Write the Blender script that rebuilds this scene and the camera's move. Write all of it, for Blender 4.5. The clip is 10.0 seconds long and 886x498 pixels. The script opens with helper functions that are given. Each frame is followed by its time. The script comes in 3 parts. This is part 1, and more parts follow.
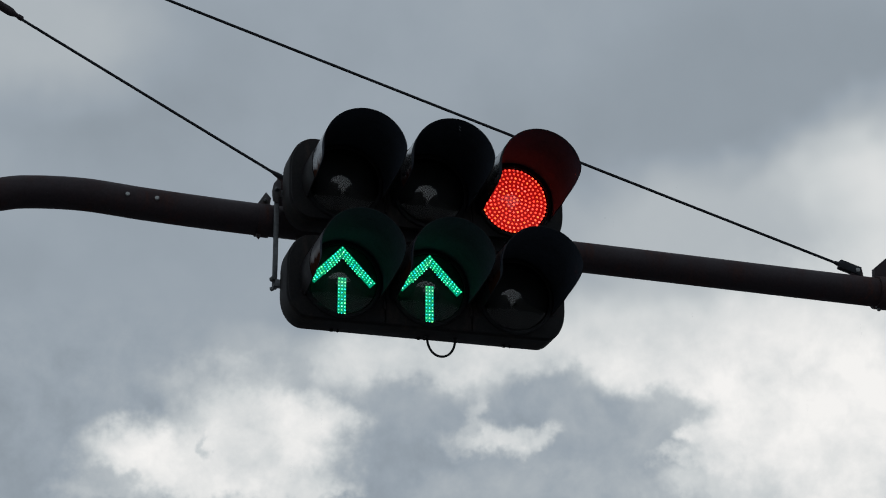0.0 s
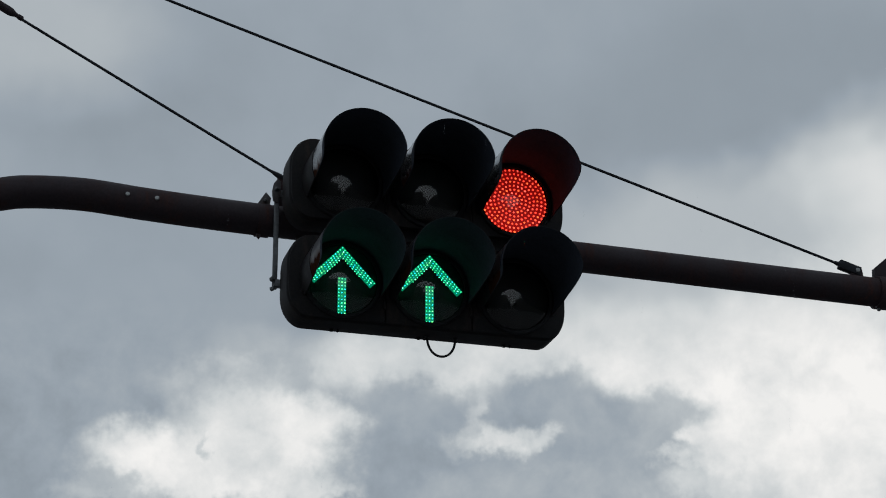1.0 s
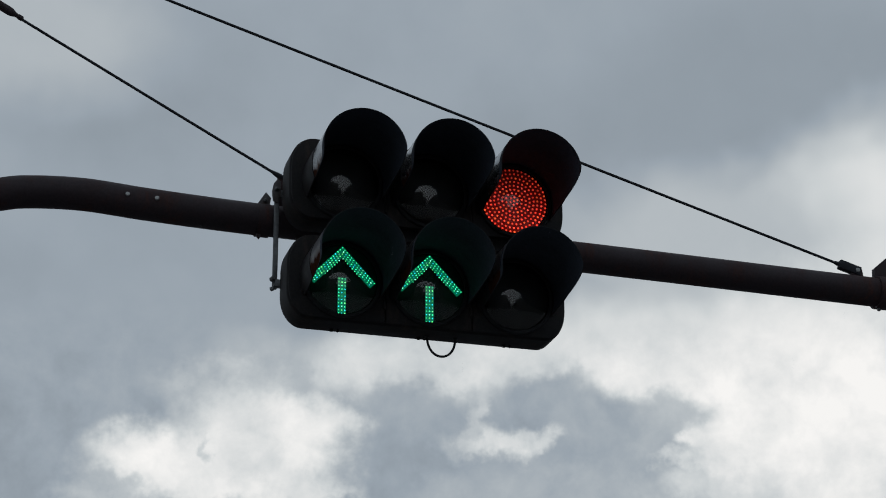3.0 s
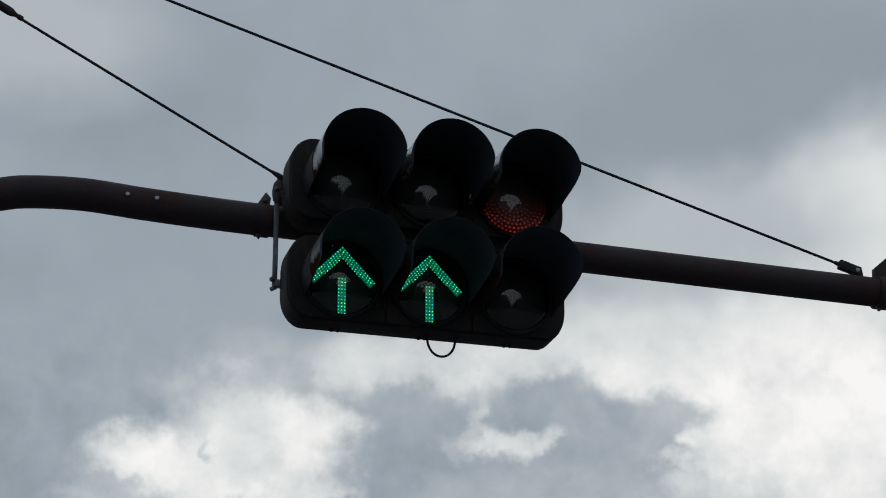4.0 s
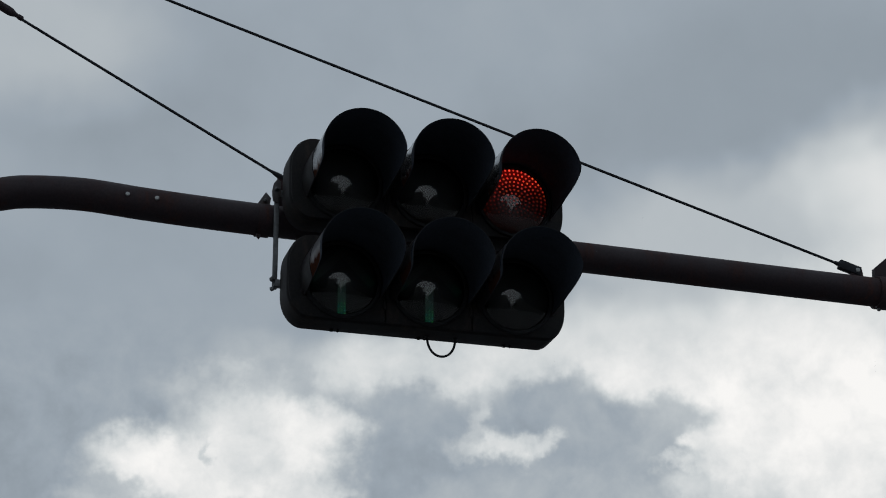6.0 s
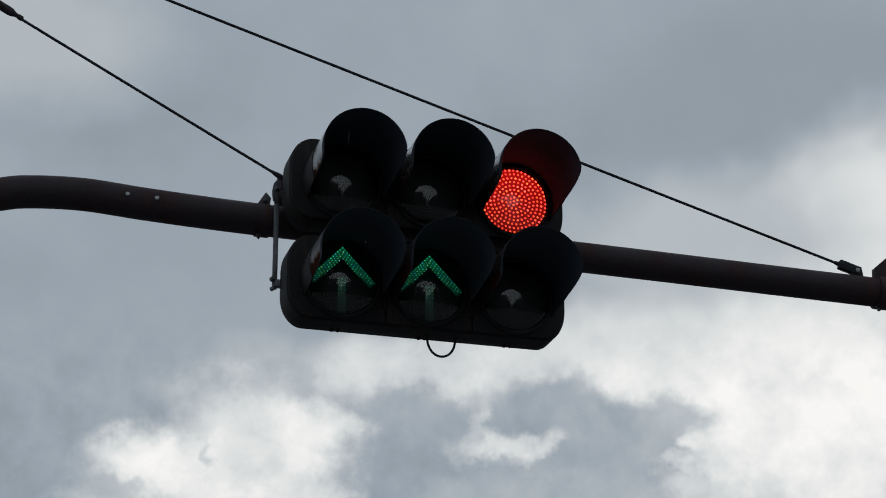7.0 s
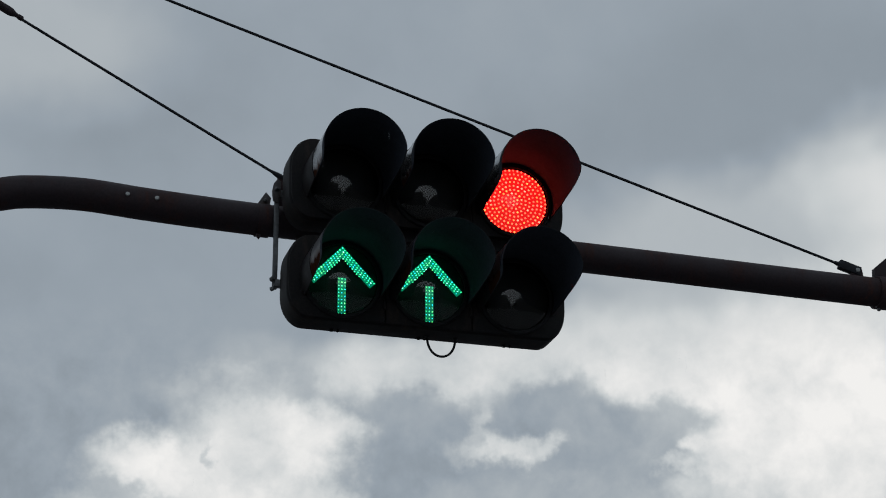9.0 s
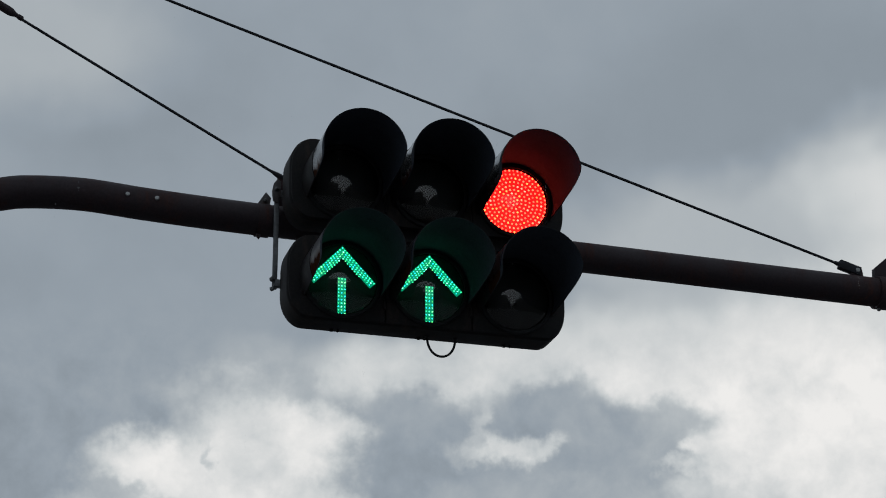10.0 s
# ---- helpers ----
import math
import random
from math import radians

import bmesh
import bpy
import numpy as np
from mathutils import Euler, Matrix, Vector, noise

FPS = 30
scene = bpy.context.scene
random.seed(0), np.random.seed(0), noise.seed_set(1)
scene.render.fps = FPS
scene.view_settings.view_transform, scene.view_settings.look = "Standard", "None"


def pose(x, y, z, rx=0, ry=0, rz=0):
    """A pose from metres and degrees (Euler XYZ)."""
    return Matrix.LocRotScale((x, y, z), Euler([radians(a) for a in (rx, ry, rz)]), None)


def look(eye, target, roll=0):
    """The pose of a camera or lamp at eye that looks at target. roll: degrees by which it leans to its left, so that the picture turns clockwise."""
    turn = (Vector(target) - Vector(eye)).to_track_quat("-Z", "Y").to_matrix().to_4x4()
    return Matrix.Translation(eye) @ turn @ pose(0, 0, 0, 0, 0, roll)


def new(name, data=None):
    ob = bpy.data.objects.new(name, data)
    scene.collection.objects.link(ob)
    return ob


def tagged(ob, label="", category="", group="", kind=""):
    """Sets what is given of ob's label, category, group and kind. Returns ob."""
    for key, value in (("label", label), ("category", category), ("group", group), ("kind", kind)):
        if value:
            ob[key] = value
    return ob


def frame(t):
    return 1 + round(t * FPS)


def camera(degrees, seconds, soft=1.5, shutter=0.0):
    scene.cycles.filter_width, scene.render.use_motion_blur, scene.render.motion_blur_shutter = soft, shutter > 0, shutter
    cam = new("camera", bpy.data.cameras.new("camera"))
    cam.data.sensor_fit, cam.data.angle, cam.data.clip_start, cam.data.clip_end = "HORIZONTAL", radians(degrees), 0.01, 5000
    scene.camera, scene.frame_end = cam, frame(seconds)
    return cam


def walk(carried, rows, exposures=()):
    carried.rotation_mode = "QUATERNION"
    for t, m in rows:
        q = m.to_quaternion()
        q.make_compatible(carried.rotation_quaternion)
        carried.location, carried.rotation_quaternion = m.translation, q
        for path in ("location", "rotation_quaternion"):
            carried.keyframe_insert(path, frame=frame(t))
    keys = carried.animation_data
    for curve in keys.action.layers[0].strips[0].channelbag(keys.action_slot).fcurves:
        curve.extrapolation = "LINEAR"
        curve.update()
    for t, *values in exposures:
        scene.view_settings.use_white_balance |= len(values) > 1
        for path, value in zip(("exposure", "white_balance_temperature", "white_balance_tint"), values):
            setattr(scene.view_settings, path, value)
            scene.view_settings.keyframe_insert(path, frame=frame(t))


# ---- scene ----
TARGET = Vector((0.065, 0.0, 5.265))
EYE = Vector((-2.5633, -9.1060, 1.6268))
cam = camera(22.18, 10.0, soft=1.0)
walk(cam, [(0.0, look(EYE, TARGET)), (10.0, look(EYE, TARGET))],
     exposures=[(0.0, 0.02), (2.5, 0.04), (5.5, 0.07), (7.5, 0.07), (8.7, 0.01), (10.0, -0.06)])

# ---- node helpers ----
class Tree:
    """A short way to write a node tree."""

    def __init__(self, name, world=None):
        self.mat = world or bpy.data.materials.new(name)
        self.mat.use_nodes = True
        self.tree = self.mat.node_tree
        self.out = self.tree.nodes["World Output" if world else "Material Output"]
        self.bsdf = None if world else self.tree.nodes["Principled BSDF"]

    def node(self, kind):
        return self.tree.nodes.new(kind)

    def blend(self, a, b, factor, multiply=False):
        """Two colours mixed, or multiplied."""
        n = self.node("ShaderNodeMix")
        n.data_type = "RGBA"
        if multiply:
            n.blend_type = "MULTIPLY"
        self.put(factor, n.inputs["Factor"])
        self.put(a, n.inputs["A"])
        self.put(b, n.inputs["B"])
        return n.outputs["Result"]

    def link(self, a, b):
        self.tree.links.new(a, b)

    def put(self, value, socket):
        if isinstance(value, bpy.types.NodeSocket):
            self.link(value, socket)
        else:
            socket.default_value = value

    def math(self, op, a, b=0.0, c=0.0, clamp=False):
        n = self.node("ShaderNodeMath")
        n.operation, n.use_clamp = op, clamp
        for v, s in zip((a, b, c), n.inputs):
            self.put(v, s)
        return n.outputs[0]

    def vec(self, op, a, b=(0, 0, 0)):
        n = self.node("ShaderNodeVectorMath")
        n.operation = op
        self.put(a, n.inputs[0])
        self.put(b, n.inputs[1])
        return n.outputs["Value"] if op in ("LENGTH", "DOT_PRODUCT") else n.outputs[0]

    def noise(self, where, scale, detail=4.0, rough=0.55, colour=False):
        n = self.node("ShaderNodeTexNoise")
        self.put(where, n.inputs["Vector"])
        n.inputs["Scale"].default_value, n.inputs["Detail"].default_value, n.inputs["Roughness"].default_value = scale, detail, rough
        return n.outputs["Color"] if colour else n.outputs[0]

    def ramp(self, factor, stops, interpolation="LINEAR"):
        n = self.node("ShaderNodeValToRGB")
        n.color_ramp.interpolation = interpolation
        e = n.color_ramp.elements
        while len(e) < len(stops):
            e.new(0.5)
        for el, (p, c) in zip(e, stops):
            el.position = p
            el.color = (*c, 1.0) if isinstance(c, tuple) else (c, c, c, 1.0)
        self.put(factor, n.inputs[0])
        return n.outputs[0]

    def scaled(self, value, a, b, lo, hi, smooth=False):
        n = self.node("ShaderNodeMapRange")
        n.interpolation_type = "SMOOTHSTEP" if smooth else "LINEAR"
        for v, s in zip((value, a, b, lo, hi), n.inputs):
            self.put(v, s)
        return n.outputs[0]


def cloud_tone(t, total):
    return t.ramp(total, [(0.0, (0.0, 0.0, 0.0)), (0.2, (0.172, 0.203, 0.232)), (0.35, (0.305, 0.353, 0.402)), (0.45, (0.405, 0.446, 0.478)), (0.6, (0.58, 0.612, 0.624)), (0.9, (0.91, 0.898, 0.88))])


# ---- light: a closed, rainy sky ----
def build_sky():
    """Clear sky behind a nearly closed cover of grey cloud that goes on all round."""
    world = bpy.data.worlds.new("overcast_sky")
    scene.world = world
    t = Tree("", world)
    sky = t.node("ShaderNodeTexSky")
    sky.sky_type, sky.sun_disc = "NISHITA", False
    sky.sun_elevation, sky.sun_rotation = radians(38), radians(32)
    clear = t.tree.nodes["Background"]
    clear.inputs["Strength"].default_value = 0.1
    t.link(sky.outputs[0], clear.inputs["Color"])
    at = t.node("ShaderNodeTexCoord").outputs["Generated"]
    cover = t.node("ShaderNodeBackground")
    t.link(cloud_tone(t, t.math("ADD", 0.342, t.scaled(t.noise(at, 7.0, 6.0, 0.5), 0.3, 0.7, -0.05, 0.05))), cover.inputs["Color"])
    mix = t.node("ShaderNodeMixShader")
    mix.inputs[0].default_value = 0.97
    t.link(clear.outputs[0], mix.inputs[1])
    t.link(cover.outputs[0], mix.inputs[2])
    t.link(mix.outputs[0], t.out.inputs["Surface"])


build_sky()
sun_data = bpy.data.lights.new("sun", "SUN")
sun_data.energy, sun_data.angle, sun_data.color = 0.8, radians(12), (1.0, 0.96, 0.9)
sun = new("sun", sun_data)
SUN_WAY = Vector((math.sin(radians(32)) * math.cos(radians(38)), math.cos(radians(32)) * math.cos(radians(38)), math.sin(radians(38))))
sun.matrix_world = look(SUN_WAY * 50, (0, 0, 0))


def weathered(name, colour, rough=0.5, metal=0.0, spots=(0.02, 0.015, 0.012), wear=0.35, fine=90.0, bump=0.15, wet=0.25, gloss=0.5, rust_shade_below=None):
    """Painted or bare metal with grain, streaked dirt and uneven gloss."""
    t = Tree(name)
    at = t.node("ShaderNodeTexCoord").outputs["Object"]
    stretched = t.vec("MULTIPLY", at, (1.0, 1.0, 0.18))
    broad = t.noise(at, 5.0, 5.0)
    streak = t.noise(stretched, 26.0, 4.0, 0.6)
    grain = t.noise(at, fine, 3.0, 0.6)
    dirt = t.math("MULTIPLY", t.scaled(broad, 0.42, 0.68, 0, 1, True), t.scaled(streak, 0.4, 0.7, 0.2, 1, True))
    stained = t.blend((*colour, 1), (*spots, 1), t.math("MULTIPLY", dirt, wear))
    if rust_shade_below is not None:                                    # rusty cut edge, with the shade of the downturned side painted in
        z = t.node("ShaderNodeSeparateXYZ")
        t.link(at, z.inputs[0])
        rust_shade = t.scaled(t.math("ADD", z.outputs["Z"], t.math("MULTIPLY", streak, 0.06)), rust_shade_below + 0.05, rust_shade_below + 0.01, 0, 1, True)
        stained = t.blend(stained, (0.055, 0.022, 0.014, 1), rust_shade)
        bare = t.math("SUBTRACT", 1.0, rust_shade)
        t.put(t.math("MULTIPLY", bare, metal), t.bsdf.inputs["Metallic"])
        t.put(t.math("MULTIPLY", bare, gloss), t.bsdf.inputs["Specular IOR Level"])
    else:
        t.bsdf.inputs["Metallic"].default_value = metal
        t.bsdf.inputs["Specular IOR Level"].default_value = gloss
    t.link(t.blend(stained, t.ramp(grain, [(0.3, 0.78), (0.7, 1.1)]), 1.0, True), t.bsdf.inputs["Base Color"])
    t.put(t.math("ADD", t.scaled(broad, 0.3, 0.7, rough - wet * 0.5, rough + wet * 0.5), t.math("MULTIPLY", dirt, 0.15), clamp=True), t.bsdf.inputs["Roughness"])
    b = t.node("ShaderNodeBump")
    b.inputs["Strength"].default_value, b.inputs["Distance"].default_value = bump, 0.002
    t.link(t.math("ADD", grain, t.math("MULTIPLY", broad, 1.5)), b.inputs["Height"])
    t.link(b.outputs[0], t.bsdf.inputs["Normal"])
    return t.mat


# The lamps' slow beat is camera flicker put into the emission. The creep is added to drive it: each LED carrier slides
# back through its housing at CREEP metres a second, and the LEDs glow by how far along that way they stand; higher LEDs
# run a little ahead of lower ones, as a rolling shutter scans.
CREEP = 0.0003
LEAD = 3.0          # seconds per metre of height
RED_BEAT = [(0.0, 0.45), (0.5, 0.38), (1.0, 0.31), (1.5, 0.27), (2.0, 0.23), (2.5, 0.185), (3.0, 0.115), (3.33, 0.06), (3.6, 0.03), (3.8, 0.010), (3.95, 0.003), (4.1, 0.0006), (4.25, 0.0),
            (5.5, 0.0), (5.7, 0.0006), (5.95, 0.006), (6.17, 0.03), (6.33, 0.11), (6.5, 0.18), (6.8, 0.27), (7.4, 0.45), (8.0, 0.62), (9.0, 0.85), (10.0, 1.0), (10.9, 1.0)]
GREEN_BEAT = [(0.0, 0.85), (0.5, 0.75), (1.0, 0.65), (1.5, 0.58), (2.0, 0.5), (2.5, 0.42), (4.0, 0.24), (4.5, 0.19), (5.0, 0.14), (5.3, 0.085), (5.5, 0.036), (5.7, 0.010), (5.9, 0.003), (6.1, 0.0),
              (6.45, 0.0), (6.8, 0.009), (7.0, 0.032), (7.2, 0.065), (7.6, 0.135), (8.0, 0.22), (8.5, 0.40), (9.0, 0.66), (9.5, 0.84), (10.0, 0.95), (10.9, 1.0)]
RED_SCATTER = [(s, v ** 1.5) for s, v in RED_BEAT]          # the painted scatter between the LEDs falls off sooner than the LEDs themselves


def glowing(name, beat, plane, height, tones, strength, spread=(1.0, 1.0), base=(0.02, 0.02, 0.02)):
    """LED light and its painted scatter: level by where the LEDs stand along their way, tone from LED to LED."""
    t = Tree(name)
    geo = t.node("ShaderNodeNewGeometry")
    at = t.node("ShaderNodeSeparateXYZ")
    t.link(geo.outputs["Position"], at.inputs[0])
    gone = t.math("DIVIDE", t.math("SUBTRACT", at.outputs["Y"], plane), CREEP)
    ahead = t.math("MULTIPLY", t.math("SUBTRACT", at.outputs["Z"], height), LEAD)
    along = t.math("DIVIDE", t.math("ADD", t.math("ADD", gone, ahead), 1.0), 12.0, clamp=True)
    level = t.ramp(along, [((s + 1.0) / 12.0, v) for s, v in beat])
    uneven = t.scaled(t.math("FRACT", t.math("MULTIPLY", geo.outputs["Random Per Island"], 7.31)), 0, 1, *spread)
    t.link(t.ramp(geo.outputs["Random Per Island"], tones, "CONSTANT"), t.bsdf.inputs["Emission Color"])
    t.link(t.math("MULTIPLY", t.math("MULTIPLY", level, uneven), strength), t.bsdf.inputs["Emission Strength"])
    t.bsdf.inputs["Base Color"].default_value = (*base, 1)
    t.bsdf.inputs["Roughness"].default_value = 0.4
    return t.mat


def clear_lens(name):
    """Clear, domed polycarbonate, wet and a little dusty: it lets light through and mirrors the sky by its Fresnel gloss."""
    t = Tree(name)
    fres = t.node("ShaderNodeFresnel")
    fres.inputs["IOR"].default_value = 1.76
    gloss = t.node("ShaderNodeBsdfGlossy")
    gloss.inputs["Roughness"].default_value = 0.02
    gloss.inputs["Color"].default_value = (1.0, 0.965, 0.92, 1)
    see = t.node("ShaderNodeBsdfTransparent")
    at = t.node("ShaderNodeTexCoord").outputs["Object"]
    b = t.node("ShaderNodeBump")
    b.inputs["Strength"].default_value, b.inputs["Distance"].default_value = 0.04, 0.002
    t.link(t.noise(at, 45.0, 3.0), b.inputs["Height"])
    t.link(b.outputs[0], gloss.inputs["Normal"])
    mix = t.node("ShaderNodeMixShader")
    t.link(fres.outputs[0], mix.inputs[0])
    t.link(see.outputs[0], mix.inputs[1])
    t.link(gloss.outputs[0], mix.inputs[2])
    t.link(mix.outputs[0], t.out.inputs["Surface"])
    return t.mat


def rain_water():
    """Thin, blurred streaks of water."""
    t = Tree("rain_water")
    see, drop, mix = t.node("ShaderNodeBsdfTransparent"), t.node("ShaderNodeBsdfGlass"), t.node("ShaderNodeMixShader")
    drop.inputs["IOR"].default_value, drop.inputs["Roughness"].default_value = 1.33, 0.12
    mix.inputs[0].default_value = 0.013
    t.link(see.outputs[0], mix.inputs[1])
    t.link(drop.outputs[0], mix.inputs[2])
    t.link(mix.outputs[0], t.out.inputs["Surface"])
    return t.mat


# Cloud: azimuth, elevation, half width, half height (degrees), brightness
HIGH_COVER = (  # broad, soft sheets
    (26.92, 25.12, 6.13, 1.72, 0.31),
    (4.33, 26.31, 3.99, 1.86, 0.46),
    (28.77, 21.61, 4.4, 2.35, 0.72),
    (23.17, 21.22, 4.29, 1.72, 0.48),
    (8.02, 18.62, 6.44, 1.43, 0.355),
    (15.53, 18.37, 4.45, 0.93, 0.58),
    (21.56, 18.72, 5.06, 1.22, 0.67),
)
BRIGHT_GAPS = (  # rifts where light comes through
    (26.28, 16.72, 3.47, 3.11, 0.87),
    (22.21, 18.09, 2.98, 0.65, 0.74),
    (15.74, 18.19, 2.83, 0.51, 0.64),
    (10.79, 17.59, 1.93, 0.62, 0.54),
    (8.72, 15.70, 1.76, 0.79, 0.84),
    (11.56, 16.85, 2.07, 0.65, 0.72),
    (12.54, 16.16, 1.33, 1.06, 0.83),
    (10.43, 15.05, 2.20, 0.57, 0.83),
    (10.70, 15.90, 1.03, 0.71, 0.76),
    (23.80, 16.97, 1.18, 1.27, 0.84),
)
DARK_BANKS = (  # heavy banks before them
    (12.12, 18.22, 0.45, 0.54, 0.47),
    (10.07, 15.94, 0.13, 0.24, 0.58),
    (7.16, 14.83, 1.17, 0.34, 0.48),
    (12.79, 15.09, 0.88, 0.31, 0.66),
    (15.32, 17.08, 1.15, 0.74, 0.37),
    (14.82, 15.75, 1.53, 0.91, 0.34),
    (16.34, 15.09, 1.25, 0.45, 0.40),
    (18.67, 17.53, 1.25, 0.48, 0.39),
    (19.78, 16.62, 0.89, 0.57, 0.41),
    (20.58, 15.92, 1.21, 0.85, 0.38),
    (19.45, 15.16, 1.76, 0.45, 0.42),
    (22.09, 16.95, 1.04, 0.51, 0.45),
    (21.78, 16.39, 0.65, 0.48, 0.43),
    (21.50, 15.00, 0.94, 0.40, 0.44),
    (22.61, 15.17, 0.64, 0.42, 0.56),
)
SMALL_RIFTS = (  # small bright rifts through the banks
    (17.38, 16.25, 0.94, 0.40, 0.74),
    (18.50, 16.33, 0.44, 0.25, 0.64),
    (22.76, 16.32, 0.32, 0.20, 0.78),
    (22.42, 15.79, 0.65, 0.20, 0.66),
    (16.91, 16.90, 0.27, 0.62, 0.54),
)


def cloud_cover():
    """Thick rain cloud: banks and gaps with torn edges; a little of the light behind it comes through."""
    t = Tree("cloud_cover")
    at = t.vec("NORMALIZE", t.node("ShaderNodeTexCoord").outputs["Object"])
    xyz = t.node("ShaderNodeSeparateXYZ")
    t.link(at, xyz.inputs[0])
    az = t.math("MULTIPLY", t.math("ARCTAN2", xyz.outputs["X"], xyz.outputs["Y"]), 57.2958)
    el = t.math("MULTIPLY", t.math("ARCSINE", xyz.outputs["Z"]), 57.2958)
    flat = t.node("ShaderNodeCombineXYZ")
    t.link(az, flat.inputs[0])
    t.link(el, flat.inputs[1])
    torn = flat.outputs[0]
    pushes = []
    for scale, detail, amount in ((28.0, 2.0, 1.1), (70.0, 3.0, 1.0), (190.0, 3.0, 0.45)):      # broad, middle and fine tearing
        pushes.append(t.vec("MULTIPLY", t.vec("SUBTRACT", t.noise(at, scale, detail, 0.58, True), (0.5, 0.5, 0.5)), (amount * 1.1, amount, 0)))
        torn = t.vec("ADD", torn, pushes[-1])
    total = t.math("ADD", 0.342, t.scaled(t.noise(at, 7.0, 6.0, 0.5), 0.3, 0.7, -0.05, 0.05))
    gently = t.vec("ADD", flat.outputs[0], t.vec("MULTIPLY", pushes[0], (1.6, 1.6, 0)))
    for layer, soft in ((HIGH_COVER, 0.52), (BRIGHT_GAPS, 0.62), (DARK_BANKS, 0.68), (SMALL_RIFTS, 0.8)):
        for a, e, w, h, bright in layer:
            off = t.vec("MULTIPLY", t.vec("SUBTRACT", gently if layer is HIGH_COVER else torn, (a, e, 0)), (1 / w, 1 / h, 0))
            mask = t.scaled(t.vec("LENGTH", off), 0.95 + soft, 0.95 - soft, 0.0, 1.0, True)
            total = t.math("ADD", total, t.math("MULTIPLY", mask, t.math("SUBTRACT", bright, total)))
    wisps = t.scaled(t.noise(t.vec("ADD", at, t.vec("MULTIPLY", pushes[0], (0.012, 0.012, 0.012))), 42.0, 6.0, 0.58), 0.3, 0.7, -1.0, 1.0)
    depth = t.math("ADD", 0.012, t.math("MULTIPLY", t.scaled(el, 20.5, 17.5, 0.0, 1.0, True), 0.10))
    depth = t.math("MULTIPLY", depth, t.scaled(total, 0.36, 0.6, 0.4, 1.0))
    total = t.math("ADD", total, t.math("MULTIPLY", wisps, depth))
    total = t.math("MINIMUM", t.math("MAXIMUM", total, 0.12), 0.9)
    glow = t.node("ShaderNodeEmission")
    t.link(cloud_tone(t, total), glow.inputs["Color"])
    glow.inputs["Strength"].default_value = 1.0
    see = t.node("ShaderNodeBsdfTransparent")
    mix = t.node("ShaderNodeMixShader")
    mix.inputs[0].default_value = 0.97
    t.link(see.outputs[0], mix.inputs[1])
    t.link(glow.outputs[0], mix.inputs[2])
    t.link(mix.outputs[0], t.out.inputs["Surface"])
    return t.mat


HOUSING_PAINT = weathered("dark_grey_housing_paint", (0.0175, 0.0165, 0.017), 0.65, spots=(0.052, 0.040, 0.034), wear=0.95, bump=0.3, gloss=0.2)
VISOR_PAINT = weathered("matt_black_visor_paint", (0.048, 0.057, 0.074), 0.9, wear=0.25, wet=0.1, gloss=0.25)
VISOR_RUSTY = weathered("rust_stained_visor_metal", (0.12, 0.118, 0.118), 0.4, 0.5, spots=(0.11, 0.035, 0.015), wear=1.0, wet=0.1, rust_shade_below=-0.005)
VISOR_METAL = weathered("weathered_grey_visor_metal", (0.27, 0.28, 0.285), 0.22, 0.8, spots=(0.07, 0.03, 0.015), wear=1.0, wet=0.08, rust_shade_below=-0.035)
ARM_PAINT = weathered("brown_arm_paint", (0.040, 0.027, 0.031), 0.62, spots=(0.075, 0.032, 0.026), wear=1.0, bump=0.35, gloss=0.3)
PLATE_STEEL = weathered("dull_plate_steel", (0.11, 0.10, 0.10), 0.55, 0.3, spots=(0.07, 0.035, 0.022), wear=0.9)
BEZEL_RUBBER = weathered("black_bezel_rubber", (0.010, 0.010, 0.011), 0.8, wear=0.1)
GALVANISED = weathered("galvanised_steel", (0.2, 0.205, 0.21), 0.5, 0.6, spots=(0.08, 0.06, 0.045), wear=0.6)
STRAND = weathered("dark_steel_strand", (0.018, 0.020, 0.026), 0.6, 0.2)
RUBBER = weathered("black_cable_rubber", (0.015, 0.015, 0.016), 0.5)
BRIGHT_BOLT = weathered("pale_bolt_steel", (0.6, 0.6, 0.58), 0.4, 0.3, wear=0.2)
DARK_BOARD = weathered("black_led_board", (0.006, 0.006, 0.007), 0.55, wear=0.1)
BOUNCE_GROUND = weathered("pale_bounce_ground", (0.13, 0.13, 0.134), 0.6, spots=(0.07, 0.07, 0.07), fine=60.0, bump=0.4)
CONCRETE = weathered("grey_concrete", (0.07, 0.07, 0.068), 0.8, spots=(0.04, 0.04, 0.038), fine=12.0)
LENS = clear_lens("clear_lens")
CLOUD = cloud_cover()
WATER = rain_water()

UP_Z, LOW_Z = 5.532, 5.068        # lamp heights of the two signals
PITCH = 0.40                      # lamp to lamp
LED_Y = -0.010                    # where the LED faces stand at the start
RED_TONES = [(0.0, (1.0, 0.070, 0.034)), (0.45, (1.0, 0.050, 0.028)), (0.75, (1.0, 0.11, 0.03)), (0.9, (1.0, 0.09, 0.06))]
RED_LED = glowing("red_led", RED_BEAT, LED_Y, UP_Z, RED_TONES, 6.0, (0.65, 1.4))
RED_HAZE = glowing("red_scatter_glow", RED_SCATTER, LED_Y + 0.0008, UP_Z, [(0.0, (1.0, 0.010, 0.010))], 1.25)
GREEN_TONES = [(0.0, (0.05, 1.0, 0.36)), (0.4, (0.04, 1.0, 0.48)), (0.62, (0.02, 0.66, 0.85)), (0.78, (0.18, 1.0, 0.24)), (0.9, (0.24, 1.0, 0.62))]
